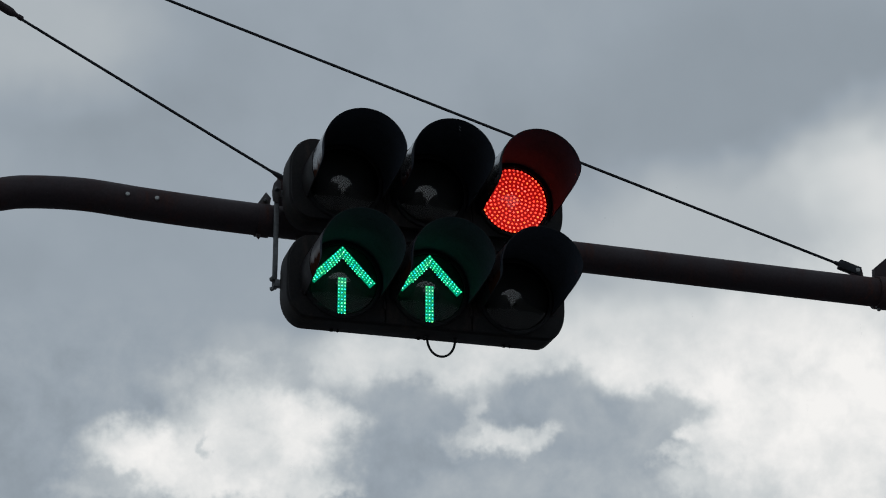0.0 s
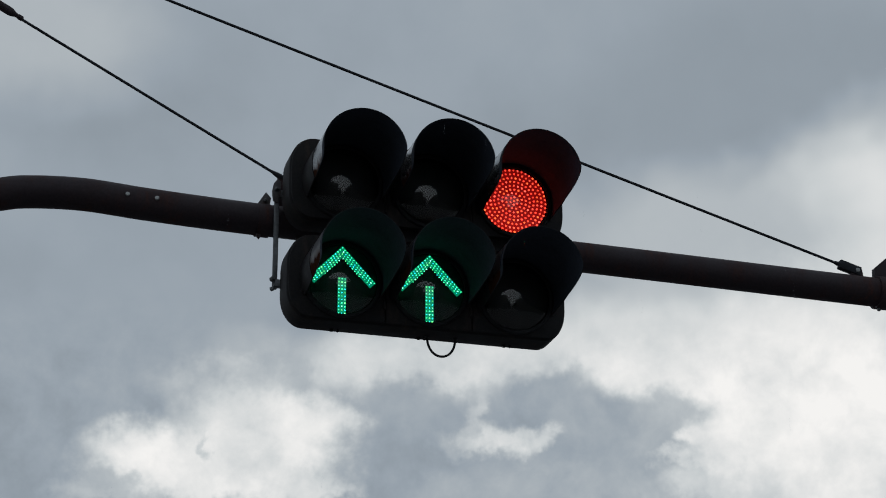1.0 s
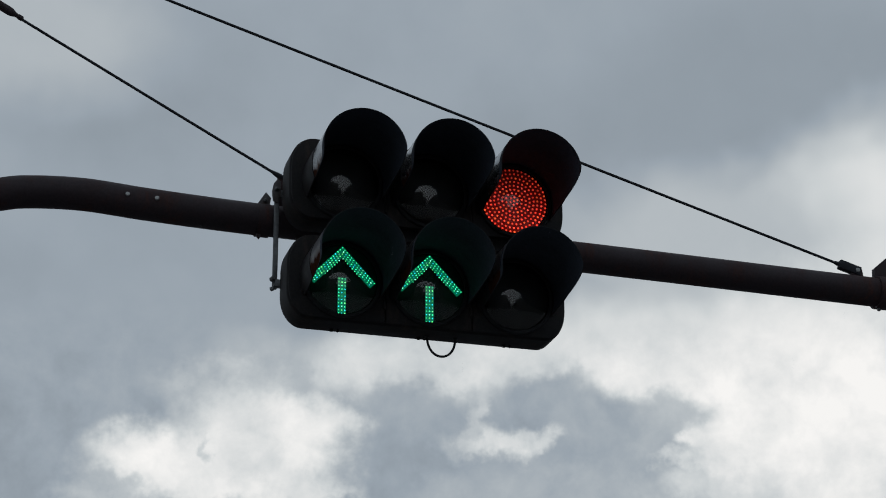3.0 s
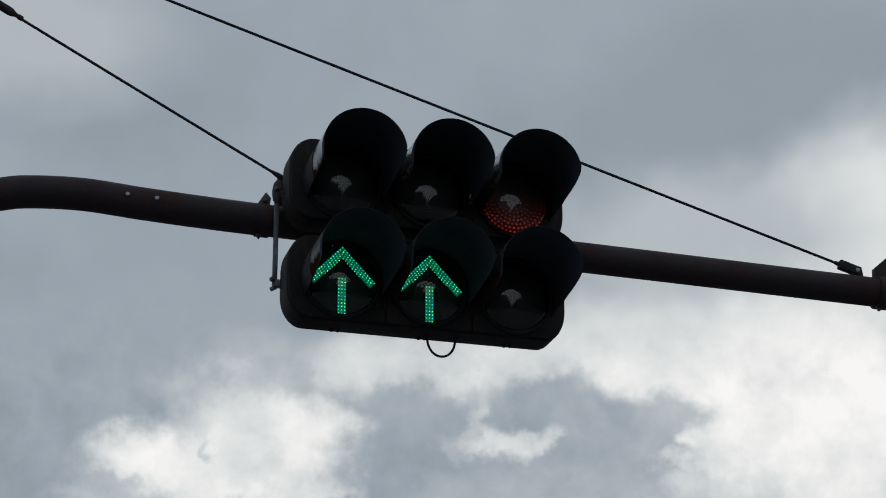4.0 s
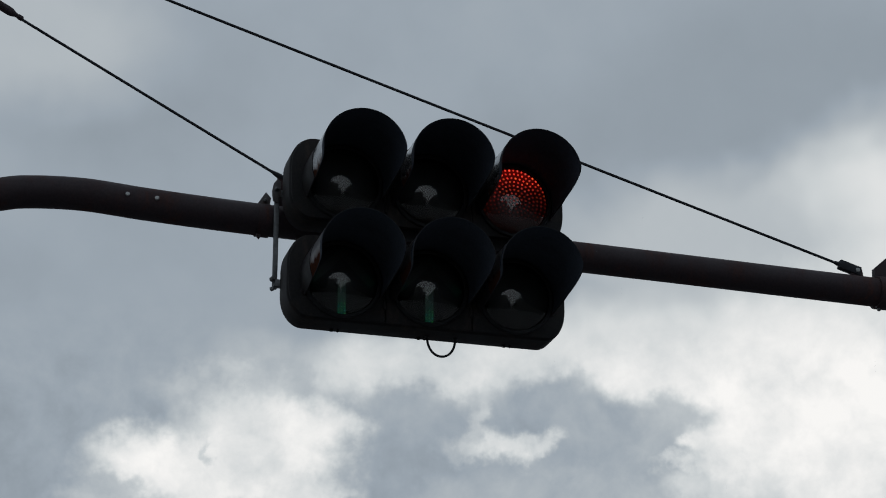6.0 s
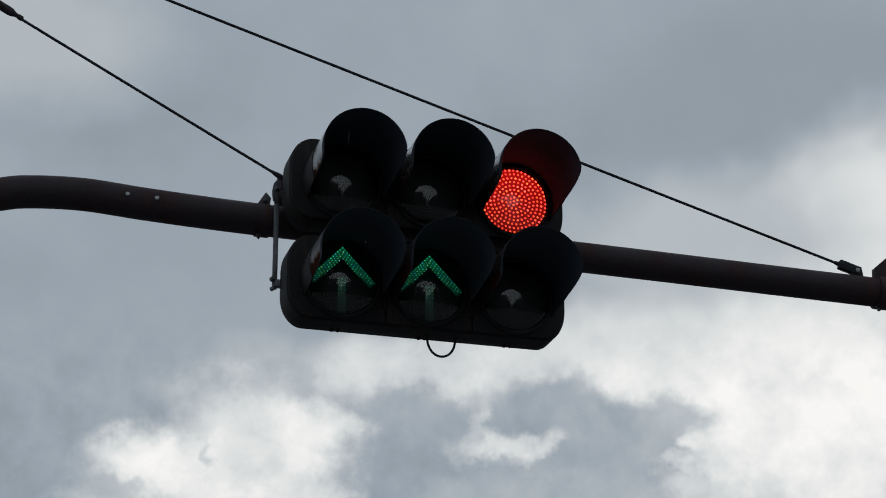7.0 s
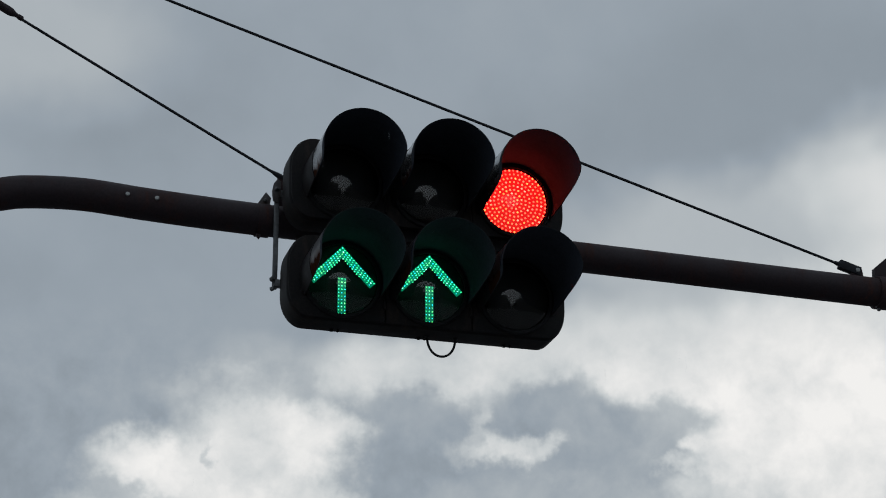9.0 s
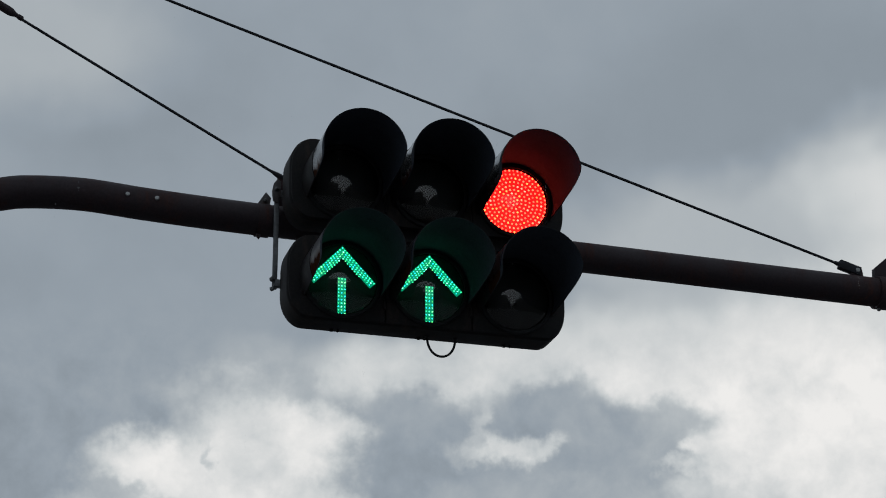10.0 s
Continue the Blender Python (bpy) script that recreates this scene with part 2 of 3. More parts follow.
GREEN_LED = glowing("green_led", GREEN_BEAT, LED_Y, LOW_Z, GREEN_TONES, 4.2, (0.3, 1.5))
GREEN_HAZE = glowing("green_scatter_glow", GREEN_BEAT, LED_Y + 0.0008, LOW_Z, [(0.0, (0.0, 1.0, 0.48))], 0.38)


# ---- mesh helpers ----
def smooth(me, degrees=35):
    for p in me.polygons:
        p.use_smooth = True
    me.set_sharp_from_angle(angle=radians(degrees))


def part(name, bm, material, parent=None, label="", m=None):
    """Links a bmesh as one mesh object, under a thing or a part if one is given."""
    bmesh.ops.recalc_face_normals(bm, faces=bm.faces)
    me = bpy.data.meshes.new(name)
    bm.to_mesh(me)
    bm.free()
    me.materials.append(material)
    smooth(me)
    ob = new(name, me)
    ob.parent = parent
    if m is not None:
        ob.matrix_basis = m
    return tagged(ob, label)


def again(ob, parent, m):
    """The same part once more, on the same mesh."""
    o = new(ob.name.split(".")[0], ob.data)
    o.parent = parent
    o.matrix_basis = m
    return tagged(o, ob.get("label", ""))


def thing(name, x, y, z, label, category, group=""):
    ob = new(name)
    ob.empty_display_size = 0.1
    ob.matrix_basis = pose(x, y, z)
    return tagged(ob, label, category, group)


def rounded(x0, x1, z0, z1, radii, steps=10, wide=1.0):
    """Outline of a rectangle whose corners (low left, low right, high right, high left) have their own radii; wide stretches them in x."""
    pts = []
    for (cx, cz, sx, sz, start), r in zip(((x0, z0, 1, 1, 180), (x1, z0, -1, 1, 270), (x1, z1, -1, -1, 0), (x0, z1, 1, -1, 90)), radii):
        if r <= 0:
            pts.append((cx, cz))
            continue
        for i in range(steps + 1):
            a = radians(start + 90 * i / steps)
            pts.append((cx + (sx * r + r * math.cos(a)) * wide, cz + sz * r + r * math.sin(a)))
    return pts


def slab(outline, y0, y1, bevel=0.0, segments=2):
    """An outline in x and z, drawn out from y0 (front) to y1 (back)."""
    bm = bmesh.new()
    a = [bm.verts.new((x, y0, z)) for x, z in outline]
    b = [bm.verts.new((x, y1, z)) for x, z in outline]
    bm.faces.new(a)
    bm.faces.new(b[::-1])
    n = len(a)
    for i in range(n):
        bm.faces.new((a[i], b[i], b[(i + 1) % n], a[(i + 1) % n]))
    bmesh.ops.recalc_face_normals(bm, faces=bm.faces)
    if bevel:
        rim = [e for e in bm.edges if abs(e.verts[0].co.y - e.verts[1].co.y) < 1e-6]
        bmesh.ops.bevel(bm, geom=rim, offset=bevel, segments=segments, affect="EDGES", profile=0.5)
    return bm


def box(sx, sy, sz, bevel=0.003, at=(0, 0, 0)):
    bm = bmesh.new()
    bmesh.ops.create_cube(bm, size=1.0)
    bmesh.ops.scale(bm, vec=(sx, sy, sz), verts=bm.verts)
    bmesh.ops.bevel(bm, geom=bm.edges[:], offset=bevel, segments=2, affect="EDGES", profile=0.5)
    bmesh.ops.translate(bm, vec=at, verts=bm.verts)
    return bm


def sweep(points, radius, sides=20, caps=True, bm=None):
    """A round tube along points; radius may be one number or one for each point."""
    bm = bm or bmesh.new()
    pts = [Vector(p) for p in points]
    radii = [radius] * len(pts) if isinstance(radius, (int, float)) else radius
    rings, side = [], None
    for i, p in enumerate(pts):
        way = (pts[min(i + 1, len(pts) - 1)] - pts[max(i - 1, 0)]).normalized()
        if side is None:
            side = way.orthogonal().normalized()
        side = (side - way * side.dot(way)).normalized()
        other = way.cross(side)
        rings.append([bm.verts.new(p + (side * math.cos(a) + other * math.sin(a)) * radii[i]) for a in (2 * math.pi * k / sides for k in range(sides))])
    for r, s in zip(rings, rings[1:]):
        for k in range(sides):
            bm.faces.new((r[k], r[(k + 1) % sides], s[(k + 1) % sides], s[k]))
    if caps:
        bm.faces.new(rings[0])
        bm.faces.new(rings[-1])
    return bm


def spline(points, per=8):
    """Catmull-Rom points through the given ones."""
    p = [Vector(q) for q in points]
    p = [2 * p[0] - p[1], *p, 2 * p[-1] - p[-2]]
    out = []
    for i in range(1, len(p) - 2):
        for k in range(per):
            u = k / per
            out.append(0.5 * (2 * p[i] + (p[i + 1] - p[i - 1]) * u + (2 * p[i - 1] - 5 * p[i] + 4 * p[i + 1] - p[i + 2]) * u * u
                              + (3 * p[i] - p[i - 1] - 3 * p[i + 1] + p[i + 2]) * u ** 3))
    out.append(p[-2])
    return out


def hexbolt(radius=0.011, height=0.009, stud=0.012):
    """A hexagonal bolt head along -y with its threaded stub."""
    bm = sweep([(0, 0, 0), (0, -height * 0.8, 0), (0, -height, 0)], [radius, radius, radius * 0.8], 6)
    return sweep([(0, -height, 0), (0, -height - stud, 0)], radius * 0.5, 8, bm=bm)


def turned(profile, sides=48):
    """A profile of (radius, y) turned about the y axis."""
    bm = bmesh.new()
    rings = []
    for r, y in profile:
        if r < 1e-6:
            rings.append([bm.verts.new((0, y, 0))])
        else:
            rings.append([bm.verts.new((r * math.sin(a), y, r * math.cos(a))) for a in (2 * math.pi * k / sides for k in range(sides))])
    for p, q in zip(rings, rings[1:]):
        for k in range(sides):
            j = (k + 1) % sides
            if len(p) == 1:
                bm.faces.new((p[0], q[k], q[j]))
            elif len(q) == 1:
                bm.faces.new((p[k], p[j], q[0]))
            else:
                bm.faces.new((p[k], p[j], q[j], q[k]))
    return bm


# ---- setting ----
def build_setting():
    bm = bmesh.new()
    # Unseen ground, made pale so that it throws light onto the undersides.
    bmesh.ops.create_circle(bm, cap_ends=True, segments=64, radius=2390)
    tagged(part("ground", bm, BOUNCE_GROUND), "unseen ground under the signal, kept pale to bounce light up", "ground", kind="structure")
    bm = bmesh.new()
    far, wide, high = 2380, 64, 36
    rows = []
    for k in range(high + 1):
        el = radians(-1 + 50 * k / high)
        rows.append([bm.verts.new((far * math.cos(el) * math.sin(az), far * math.cos(el) * math.cos(az), far * math.sin(el))) for az in (radians(-32 + 100 * n / wide) for n in range(wide + 1))])
    for low, top in zip(rows, rows[1:]):
        for n in range(wide):
            bm.faces.new((low[n], top[n], top[n + 1], low[n + 1]))
    dome = tagged(part("backdrop", bm, CLOUD), "grey rain clouds with bright torn gaps", "sky", kind="structure")
    return dome


def build_houses():
    """Plain blocks that step down to the street behind; only the lamp covers mirror them."""
    for x0, x1, high, label in (
            (-24.0, -0.8, 12.2, "plain grey concrete block beside the street"), (12.0, 70.0, 11.8, "plain dark concrete block across the street"),
            # unseen narrow blocks, added to taper the sky gap mirrored in the lenses
            (-0.5, 1.8, 7.4, "narrow low concrete block added to step the mirrored skyline"), (9.6, 11.7, 9.2, "narrow concrete block added to step the mirrored skyline"), (7.4, 9.3, 5.6, "low concrete block added to taper the mirrored gap")):
        house = thing("building", (x0 + x1) / 2, -40, 0, label, "building", "blocks behind the junction")
        w = x1 - x0
        part("wall", box(w, 20, high, 0.03, (0, 0, high / 2)), CONCRETE, house)
        part("roof", box(w + 0.4, 20.4, 0.3, 0.03, (0, 0, high + 0.15)), CONCRETE, house)


def build_rain():
    """Thin falling streaks of a light shower in front of the signal."""
    rng = random.Random(21)
    bm = bmesh.new()
    for _ in range(1300):
        x, y, z = rng.uniform(-1.9, 1.6), rng.uniform(-3.4, -0.8), rng.uniform(3.6, 6.6 + FALL * 10)
        n, r = rng.uniform(0.045, 0.085), rng.uniform(0.0028, 0.0042)
        lean = rng.uniform(-0.0015, 0.0015)
        tip, foot = bm.verts.new((x + lean, y, z + n)), bm.verts.new((x, y, z - 0.003))
        belly = [bm.verts.new((x + r * math.cos(a), y + r * math.sin(a), z + n * 0.45)) for a in (0, 2.09, 4.19)]
        for k in range(3):
            bm.faces.new((belly[k], belly[(k + 1) % 3], tip))
            bm.faces.new((belly[(k + 1) % 3], belly[k], foot))
    return tagged(part("rain", bm, WATER), "fine pale streaks of falling rain", "rain", kind="stuff")


FALL = 6.0


# ---- signals ----
VISOR_R = 0.187


def visor(reach=0.413, outside=VISOR_R, inside=VISOR_R - 0.0025):
    """A long sheet-metal visor: round over the top and sides, cut away towards the bottom, with a rolled lip."""
    bm = bmesh.new()
    steps, rows = 76, 12
    first, last = -118, 111
    # how far it reaches forward by the angle from its crown; one side is cut back a little higher than the other
    cuts = {-1: ((0, 0.413), (98, 0.413), (105, 0.390), (108, 0.345), (110, 0.285), (112, 0.225), (114, 0.15), (116, 0.07), (117.5, 0.02), (180, 0.014)),
            1: ((0, 0.413), (82, 0.413), (90, 0.385), (97, 0.325), (102, 0.235), (106, 0.14), (111, 0.03), (180, 0.014))}

    def length(a):
        d = abs(a)
        cut = cuts[-1 if a < 0 else 1]
        for (a0, n0), (a1, n1) in zip(cut, cut[1:]):
            if d <= a1:
                return n0 + (n1 - n0) * (d - a0) / (a1 - a0)

    def at(a, y, r):
        return bm.verts.new((r * math.sin(radians(a)), y, r * math.cos(radians(a))))
    outer, inner = [], []
    for i in range(steps + 1):
        a = first + (last - first) * i / steps
        n = min(length(a), reach)
        ys = [0.0] + [-n * (k + 1) / rows for k in range(rows)]
        outer.append([at(a, y, outside + (0.0006 if k == rows else 0)) for k, y in enumerate(ys)])
        inner.append([at(a, y, inside) for y in ys])
    for i in range(steps):
        for k in range(rows):
            bm.faces.new((outer[i][k], outer[i + 1][k], outer[i + 1][k + 1], outer[i][k + 1])).material_index = 1 if k == rows - 1 else 0
            bm.faces.new((inner[i][k], inner[i][k + 1], inner[i + 1][k + 1], inner[i + 1][k])).material_index = 1
        bm.faces.new((outer[i][rows], outer[i + 1][rows], inner[i + 1][rows], inner[i][rows])).material_index = 2
        bm.faces.new((outer[i][0], inner[i][0], inner[i + 1][0], outer[i + 1][0]))
    for i in (0, steps):
        for k in range(rows):
            bm.faces.new((outer[i][k], outer[i][k + 1], inner[i][k + 1], inner[i][k]))
    return bm


def lens():
    """A domed clear cover with a short skirt."""
    ball = (0.158 ** 2 + 0.044 ** 2) / (2 * 0.044)
    prof = [(0.160, -0.004), (0.160, -0.014), (0.158, -0.016)]
    for i in range(1, 13):
        r = 0.158 * (1 - i / 12)
        prof.append((r, -0.016 - 0.044 + ball - math.sqrt(ball ** 2 - r ** 2)))
    return turned(prof)


def bezel():
    return turned([(0.161, 0.0), (0.161, -0.015), (0.164, -0.018), (0.175, -0.018), (0.178, -0.015), (0.178, 0.0)])


def led_faces(places, radius):
    bm = bmesh.new()
    for x, z in places:
        bm.faces.new([bm.verts.new((x + radius * math.sin(a), 0, z + radius * math.cos(a))) for a in (math.pi * k / 4 for k in range(8))])
    return bm


def disc_places():
    rng = random.Random(4)
    out = [(0.0, 0.0)]
    for ring in range(1, 9):
        n = 6 * ring
        for k in range(n):
            a = 2 * math.pi * k / n + ring * 0.13
            r = 0.0189 * ring + rng.uniform(-0.0008, 0.0008)
            out.append((r * math.sin(a), r * math.cos(a)))
    return out


BAR = Vector((0.150, -0.158)).normalized()      # how one bar of the arrowhead runs down from the tip


def arrow_places():
    """An upright arrow: two slanting bars of three to four rows and a shaft of three columns."""
    rng = random.Random(9)
    out = []
    for side in (-1, 1):
        for row in range(4):
            for k in range(15):
                along = k * 0.0152 + (0.0076 if row % 2 else 0) + row * 0.0105
                p = Vector((0, 0.150)) + BAR * along + Vector((BAR.y, -BAR.x)) * row * 0.0108
                if p.x < -0.002 or along > 0.213 or (side < 0 and p.x < 0.005) or (row == 3 and k > 7):
                    continue
                out.append((side * p.x + rng.uniform(-0.0007, 0.0007), p.y + rng.uniform(-0.0007, 0.0007)))
    for col in (-1, 0, 1):
        for k in range(11):
            out.append((col * 0.0138, 0.004 - k * 0.0162))
    return out


def arrow_plate():
    """A glowing plate that paints scattered light behind the arrow's LEDs: two bars and the shaft."""
    bm = bmesh.new()
    low = Vector((BAR.y, -BAR.x)) * 0.037
    for side in (-1, 1):
        a, b = Vector((0, 0.158)), Vector((0, 0.158)) + BAR * 0.222
        for quad in ([a, b, b + low, Vector((0, 0.158 - 0.054))],):
            bm.faces.new([bm.verts.new((side * q.x, 0, q.y)) for q in quad])
    bm.faces.new([bm.verts.new((x, 0, z)) for x, z in ((-0.019, 0.010), (0.019, 0.010), (0.019, -0.164), (-0.019, -0.164))])
    return bm


def end_radii(col):
    r = 0.136
    return {-1: (r, 0, 0, r), 0: (0, 0, 0, 0), 1: (0, r, r, 0)}[col]


def signal(name, z, label, lit, visor_metal):
    """A wide three-lamp signal. lit: what each lamp shows, from one end to the other. Returns the creeping LED carriers."""
    top = thing(name, 0, 0, z, label, "traffic light")
    hw, low, high = 0.644, -0.187, 0.206
    shell = part("housing", slab(rounded(-hw, hw, low, high, (0.14,) * 4, 14, 0.72), 0.012, 0.168, 0.014, 4), HOUSING_PAINT, top)
    for x in (-0.41, 0.0, 0.41):                                  # stiffening ribs on the back
        part("back_rib", box(0.03, 0.012, 0.26, 0.004, (x, 0.172, 0)), HOUSING_PAINT, shell)
    carriers = []
    first = None
    for col, shows in zip((-1, 0, 1), lit):
        x = col * PITCH
        x0, x1 = (-hw + 0.006 if col < 0 else x - 0.197), (hw - 0.006 if col > 0 else x + 0.197)
        door = part("lamp_door", slab(rounded(x0, x1, low + 0.005, high - 0.005, end_radii(col), 12, 0.72), -0.002, 0.010, 0.006), HOUSING_PAINT, top)
        for zz in (low - 0.004,):                                 # latch under each door
            part("latch", box(0.016, 0.016, 0.012, 0.003, (x - 0.012, 0.13, zz)), HOUSING_PAINT, door)
            part("latch", box(0.009, 0.012, 0.014, 0.003, (x + 0.016, 0.13, zz)), HOUSING_PAINT, door)
        for zz in (-0.1, 0.1) if col < 1 else ():
            part("hinge", sweep([(x1 - 0.002, -0.006, zz - 0.02), (x1 - 0.002, -0.006, zz + 0.02)], 0.006, 10), HOUSING_PAINT, door)
        m = pose(x, 0, 0)
        if first is None:
            first = (part("visor", visor(), visor_metal, top, m=m), part("visor_collar", visor(0.195, VISOR_R + 0.0022, VISOR_R + 0.0004), HOUSING_PAINT, top, m=m),
                     part("bezel", bezel(), BEZEL_RUBBER, top, m=m), part("lens", lens(), LENS, top, m=m))
            for extra in (VISOR_PAINT, BEZEL_RUBBER):
                first[0].data.materials.append(extra)
            for extra in (HOUSING_PAINT, HOUSING_PAINT):
                first[1].data.materials.append(extra)
        else:
            for p in first:
                again(p, top, m)
        rng = random.Random(col + 5)
        for a in (-112, -40, 40, 112):                            # screws that hold the visor
            s = part("screw", hexbolt(0.006, 0.004, 0.0), HOUSING_PAINT, top)
            s.matrix_basis = pose(x + 0.191 * math.sin(radians(a)), -0.004, 0.191 * math.cos(radians(a)), 0, rng.uniform(0, 60), 0)
        disc = turned([(0.0, 0.001), (0.157, 0.001), (0.157, 0.005), (0.0, 0.005)])
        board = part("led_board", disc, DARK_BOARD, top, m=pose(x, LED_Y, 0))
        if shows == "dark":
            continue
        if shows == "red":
            # Added glowing disc: paints the red light scattered between the LEDs.
            part("scatter_glow", turned([(0.0, 0.0), (0.1555, 0.0)]), RED_HAZE, board, "red glowing disc for painted LED scatter", pose(0, 0.0008, 0))
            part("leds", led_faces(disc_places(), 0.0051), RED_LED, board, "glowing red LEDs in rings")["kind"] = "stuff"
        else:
            # Added glowing plate: paints the green haze round the arrow's LEDs.
            part("scatter_glow", arrow_plate(), GREEN_HAZE, board, "green glowing plate for painted LED scatter", pose(0, 0.0008, 0))
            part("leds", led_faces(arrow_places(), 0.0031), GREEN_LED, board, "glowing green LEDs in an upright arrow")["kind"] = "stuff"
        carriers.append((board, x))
    return top, carriers


def build_signals():
    upper, a = signal("traffic_signal", UP_Z, "dark grey three-lamp traffic signal with its red lamp lit", ("dark", "dark", "red"), VISOR_METAL)
    lower, b = signal("arrow_signal", LOW_Z, "dark grey arrow signal with two green upright arrows lit", ("arrow", "arrow", "dark"), VISOR_RUSTY)
    loop = [Vector((0.085 - 0.066 * math.cos(u), 0.10, -0.178 - 0.100 * math.sin(u) ** 0.8)) for u in (math.pi * k / 24 for k in range(25))]
    part("cable_loop", sweep(loop, 0.0055, 10), RUBBER, lower, "black rubber cable loop")
    for x in (0.019, 0.151):
        part("cable_gland", sweep([(x, 0.10, -0.176), (x, 0.10, -0.196)], [0.013, 0.010], 12), RUBBER, lower)
    return a + b


# ---- mast arm, brackets and stays ----
ARM_Y = 0.27
MAST_X = -3.39


def arm_z(x):
    return 5.421 - 0.0125 * (x + 0.75)


def build_arm():
    mast = thing("signal_mast", MAST_X, ARM_Y, 0, "brown painted steel signal mast with a long curved arm", "signal mast")
    part("mast_pole", sweep([(0, 0, 0), (0, 0, 3.6), (0, 0, 7.45), (0, 0, 7.47)], [0.12, 0.11, 0.10, 0.06], 28), ARM_PAINT, mast)
    line = [(-3.33, 4.50), (-3.0, 4.83), (-2.6, 5.115), (-2.2, 5.315), (-1.885, 5.415), (-1.739, 5.443), (-1.516, 5.455), (-1.262, 5.441), (-1.006, 5.4305), (-0.747, 5.4235), (-0.48, 5.4185), (-0.2, 5.413), (0.3, 5.408), (1.022, 5.400), (2.19, 5.382), (3.3, 5.368)]
    path = spline([(x - MAST_X, 0, z) for x, z in line], 10)
    part("arm_tube", sweep(path, [0.0738 - 0.0022 * min(1, max(0, (p.x + MAST_X + 1.0) / 1.6)) for p in path], 32), ARM_PAINT, mast)
    for x, z in ((-1.336, 5.449), (-1.204, 5.444)):
        part("bolt_head", hexbolt(0.010, 0.008, 0.0), BRIGHT_BOLT, mast, "pale steel bolt head", pose(x - MAST_X, -0.0745, z, 0, 12, 0))
    part("base_flange", sweep([(0, 0, 0), (0, 0, 0.03)], 0.24, 28), ARM_PAINT, mast)
    # the lug that holds the long stay
    lug = part("stay_lug", slab([(2.205, 5.43), (2.279, 5.43), (2.270, 5.488), (2.256, 5.497), (2.215, 5.505)], -0.012, 0.012, 0.003), ARM_PAINT, mast, m=pose(-MAST_X, 0, 0))
    part("pin", hexbolt(0.012, 0.01, 0.004), BRIGHT_BOLT, lug, "pale steel pin", pose(2.243, -0.012, 5.480))
    part("arm_collar", sweep([(2.337 - MAST_X, 0, 5.379), (2.43 - MAST_X, 0, 5.379)], [0.082, 0.082], 28), ARM_PAINT, mast)
    part("collar_flange", slab([(2.335, 5.43), (2.47, 5.43), (2.47, 5.575), (2.42, 5.575), (2.335, 5.50)], -0.02, 0.02, 0.004), ARM_PAINT, mast, m=pose(-MAST_X, 0, 0))
    part("collar_bolt", hexbolt(0.017, 0.012, 0.012), GALVANISED, mast, m=pose(2.350 - MAST_X, 0, 5.31, 90, 0, 0))


def build_bracket(x, label):
    """What holds both signals to the arm: a band round the tube, ears with bolts, a hanging strap and short arms to the housings."""
    z = arm_z(x)
    b = thing("signal_bracket", x, ARM_Y, z, label, "bracket", "brackets on the signal arm")
    side = -1 if x < 0 else 1
    band = turned([(0.0735, -0.03), (0.0765, -0.03), (0.0765, 0.03), (0.0735, 0.03)], 32)
    bmesh.ops.rotate(band, verts=band.verts, cent=(0, 0, 0), matrix=Matrix.Rotation(radians(90), 3, "Z"))
    part("band", band, ARM_PAINT, b, m=pose(side * 0.045, 0, 0))
    for dx, zz, big in ((0.043, 0.085, 1.35), (0.068, -0.086, 0.36), (-0.115, -0.086, 0.36)):
        up = 1 if zz > 0 else -1
        shape = [(-0.030, -0.020), (-0.008, -0.034), (0.016, -0.024), (0.022, 0.014), (0.004, 0.034)] if up > 0 else [(-0.022, -0.03), (0.030, -0.03), (0.030, 0.012), (0.012, 0.036), (-0.022, 0.002)]
        ear = part("ear", slab([(x * big, z * big * up) for x, z in shape], -0.008, 0.008, 0.002), PLATE_STEEL if up > 0 else ARM_PAINT, b, m=pose(side * dx, -0.02, zz))
        part("bolt", hexbolt(0.010 * min(big, 1), 0.010, 0.012), GALVANISED, ear, m=pose(0.004, -0.008, 0.004 * up))
    part("strap", slab(rounded(-0.0115, 0.0115, -0.36, 0.10, (0.008,) * 4, 4), -0.095, -0.086, 0.0015), GALVANISED, b, "galvanised steel hanging strap")
    part("hook_plate", slab([(-0.020, 0.060), (0.002, 0.052), (0.014, 0.095), (0.014, 0.158), (-0.002, 0.166), (-0.018, 0.146), (-0.026, 0.105)], -0.108, -0.096, 0.002), PLATE_STEEL, b, "dull steel hook plate")
    part("strap_nut", hexbolt(0.012, 0.014, 0.014), GALVANISED, b, m=pose(-0.014, -0.095, -0.315))
    part("strap_nut", hexbolt(0.011, 0.012, 0.012), GALVANISED, b, m=pose(-0.006, -0.108, 0.115))
    part("strap_hook", sweep(spline([(0.002, -0.09, -0.33), (-0.010, -0.09, -0.362), (-0.016, -0.09, -0.35)], 6), 0.007, 8), GALVANISED, b)
    for zz in (0.10, -0.33):
        part("holder", box(0.09, 0.03, 0.035, 0.004, (-side * 0.045, -0.088, zz)), GALVANISED, b)
    return b


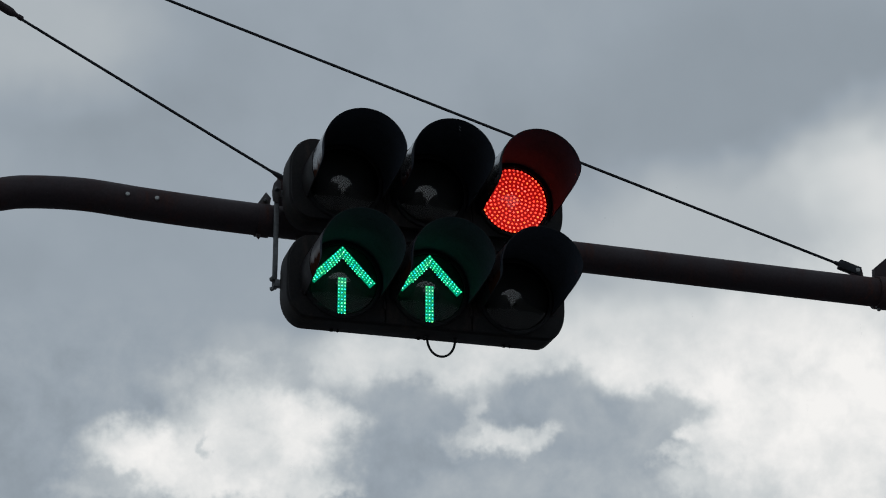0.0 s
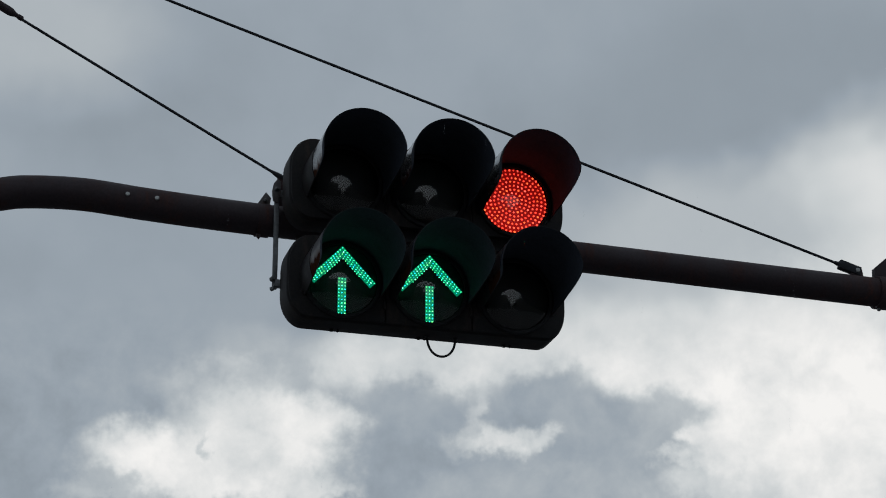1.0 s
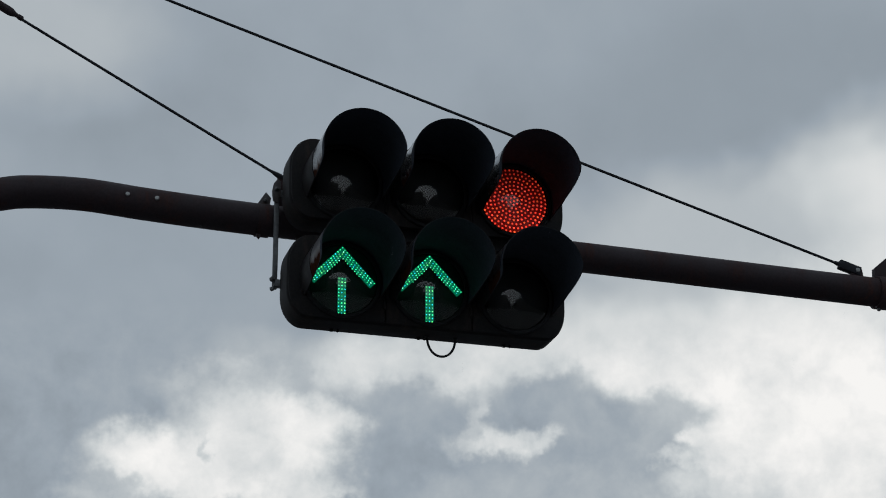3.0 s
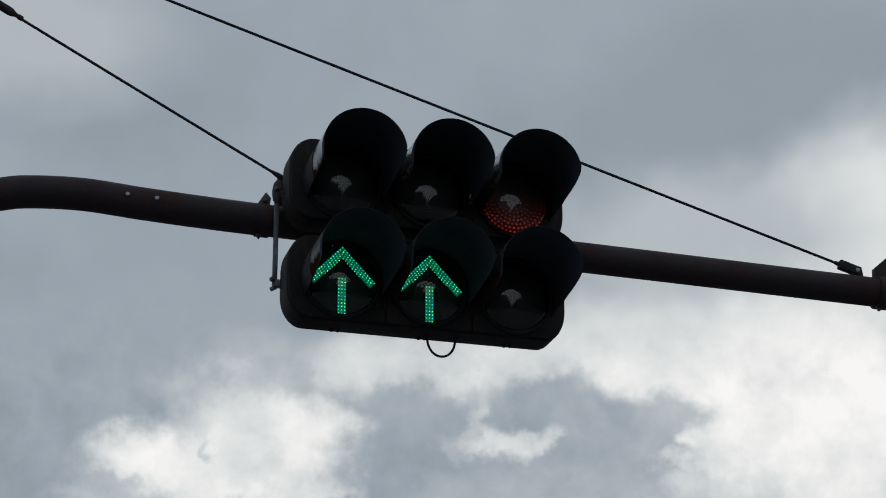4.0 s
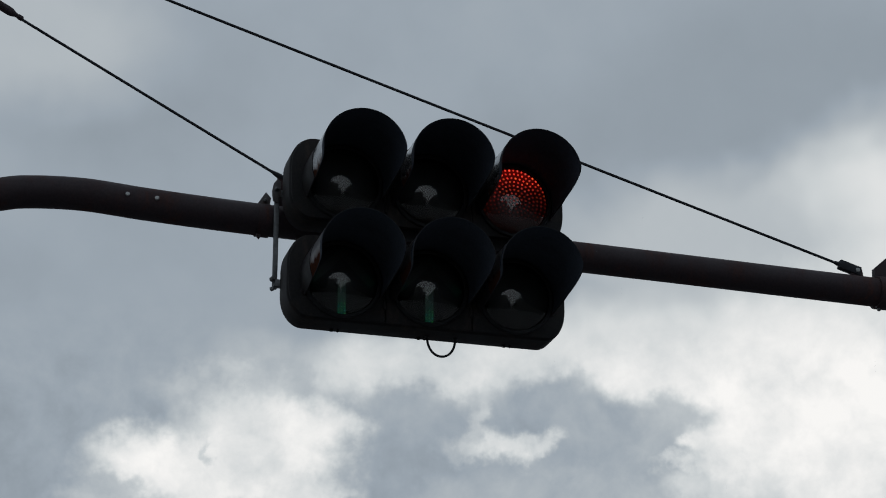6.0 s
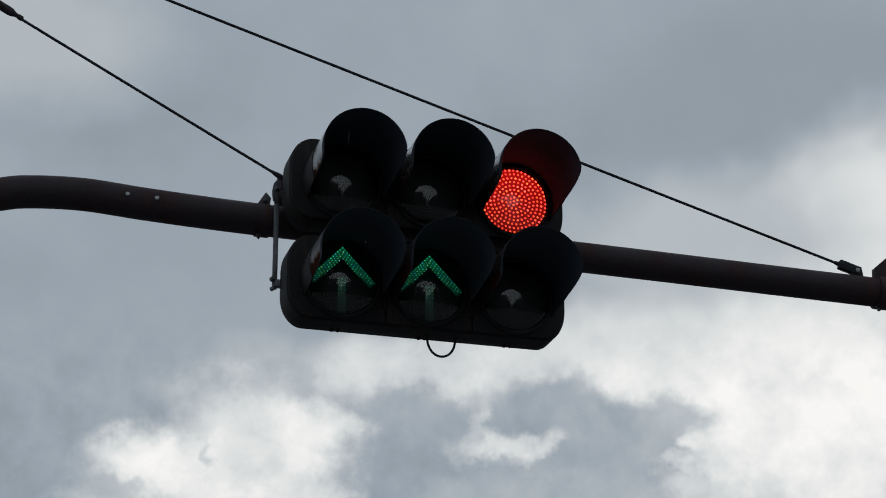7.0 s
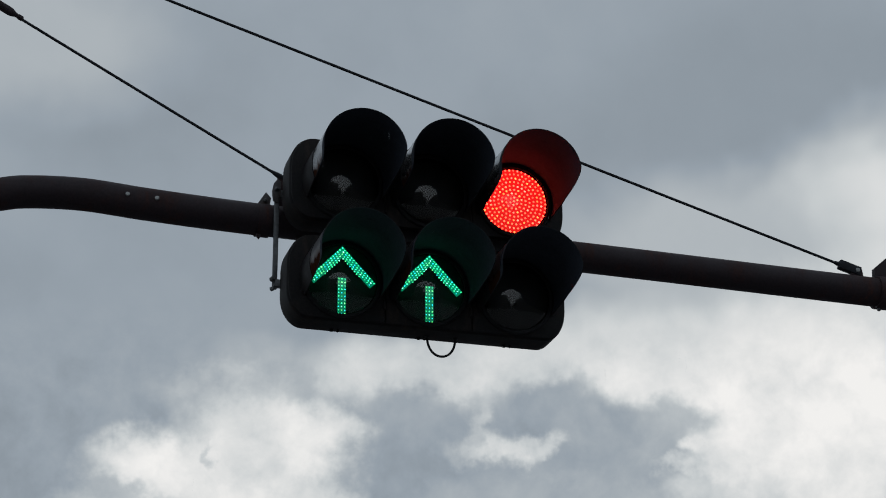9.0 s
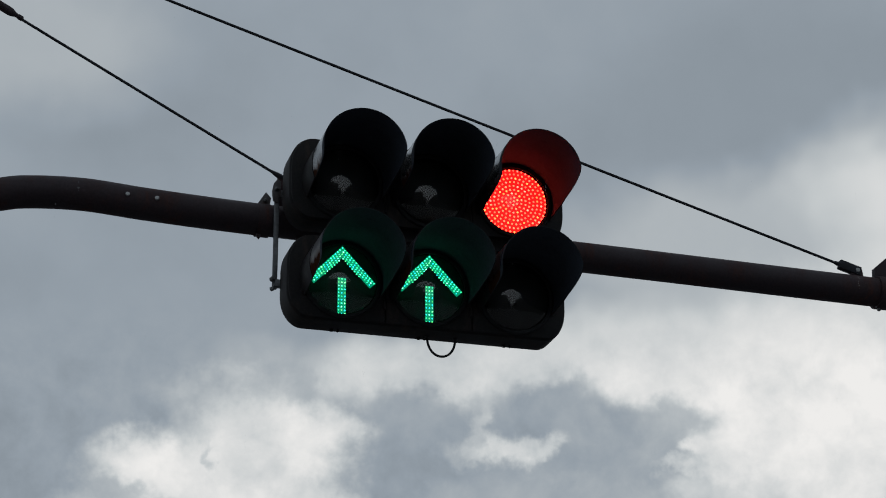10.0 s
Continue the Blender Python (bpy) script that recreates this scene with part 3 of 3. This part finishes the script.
def build_stays():
    top = Vector((MAST_X, ARM_Y, 7.090))
    short = thing("stay_wire", -0.630, ARM_Y, 5.643, "dark steel stay wire from the mast to the bracket", "cable", "stay wires of the arm")
    way = top - Vector((-0.630, ARM_Y, 5.643))

    def strand(way, sag):
        n = 40
        return [way * (k / n) + Vector((0, 0, -4 * sag * (k / n) * (1 - k / n))) for k in range(n + 1)]
    part("strand", sweep(strand(way, 0.004), 0.0070, 8), STRAND, short)
    d = way.normalized()
    at = Vector((-1.877, ARM_Y, 6.291)) - Vector((-0.630, ARM_Y, 5.643))
    at = d * at.length
    part("turnbuckle", sweep([at + d * u for u in (-0.036, -0.033, -0.012, -0.009, 0.004, 0.022, 0.040, 0.26, 0.28)],
                             [0.007, 0.0120, 0.0125, 0.0095, 0.0115, 0.0185, 0.0205, 0.0205, 0.008], 14), ARM_PAINT, short, "brown painted steel turnbuckle")
    part("eye", sweep([Vector((0, 0, 0)) - d * 0.03, d * 0.02, d * 0.05], [0.012, 0.012, 0.007], 10), STRAND, short)
    part("hanger", slab([(-0.012, -0.16), (0.012, -0.17), (0.016, 0.0), (0.0, 0.016), (-0.016, 0.0)], -0.006, 0.006, 0.002), ARM_PAINT, short)
    end = Vector((2.178, ARM_Y, 5.500))
    long = thing("stay_wire", *end, "dark steel stay wire from the mast to an arm lug", "cable", "stay wires of the arm")
    way = top + Vector((0, 0, 0.022)) - end
    part("strand", sweep(strand(way, 0.004), 0.0070, 8), STRAND, long)
    d = way.normalized()
    tilt = math.degrees(math.atan2(-d.z, -d.x))
    part("clevis", box(0.115, 0.034, 0.046, 0.005, (0.03, 0, 0)), STRAND, long, "dark steel clevis", pose(0, 0, 0, 0, -tilt, 0))
    part("socket", sweep([d * 0.02, d * 0.05], [0.013, 0.008], 10), STRAND, long)


dome = build_setting()
build_houses()
carriers = build_signals()
build_arm()
build_bracket(-0.664, "steel bracket with a hanging strap at the signal's end")
build_stays()
rain = build_rain()


def motions():
    right = Vector((math.cos(radians(16.1)), -math.sin(radians(16.1)), 0))
    rows = []
    for k in range(11):
        turn = Matrix.Rotation(radians(-0.027 * k), 4, right) @ Matrix.Rotation(radians(-0.013 * k), 4, "Z")
        rows.append((float(k), turn))
    walk(dome, rows)
    walk(rain, [(k * 0.5, pose(0, 0, -FALL * k * 0.5)) for k in range(21)])
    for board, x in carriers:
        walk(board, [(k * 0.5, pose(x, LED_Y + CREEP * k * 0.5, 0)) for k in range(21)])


motions()
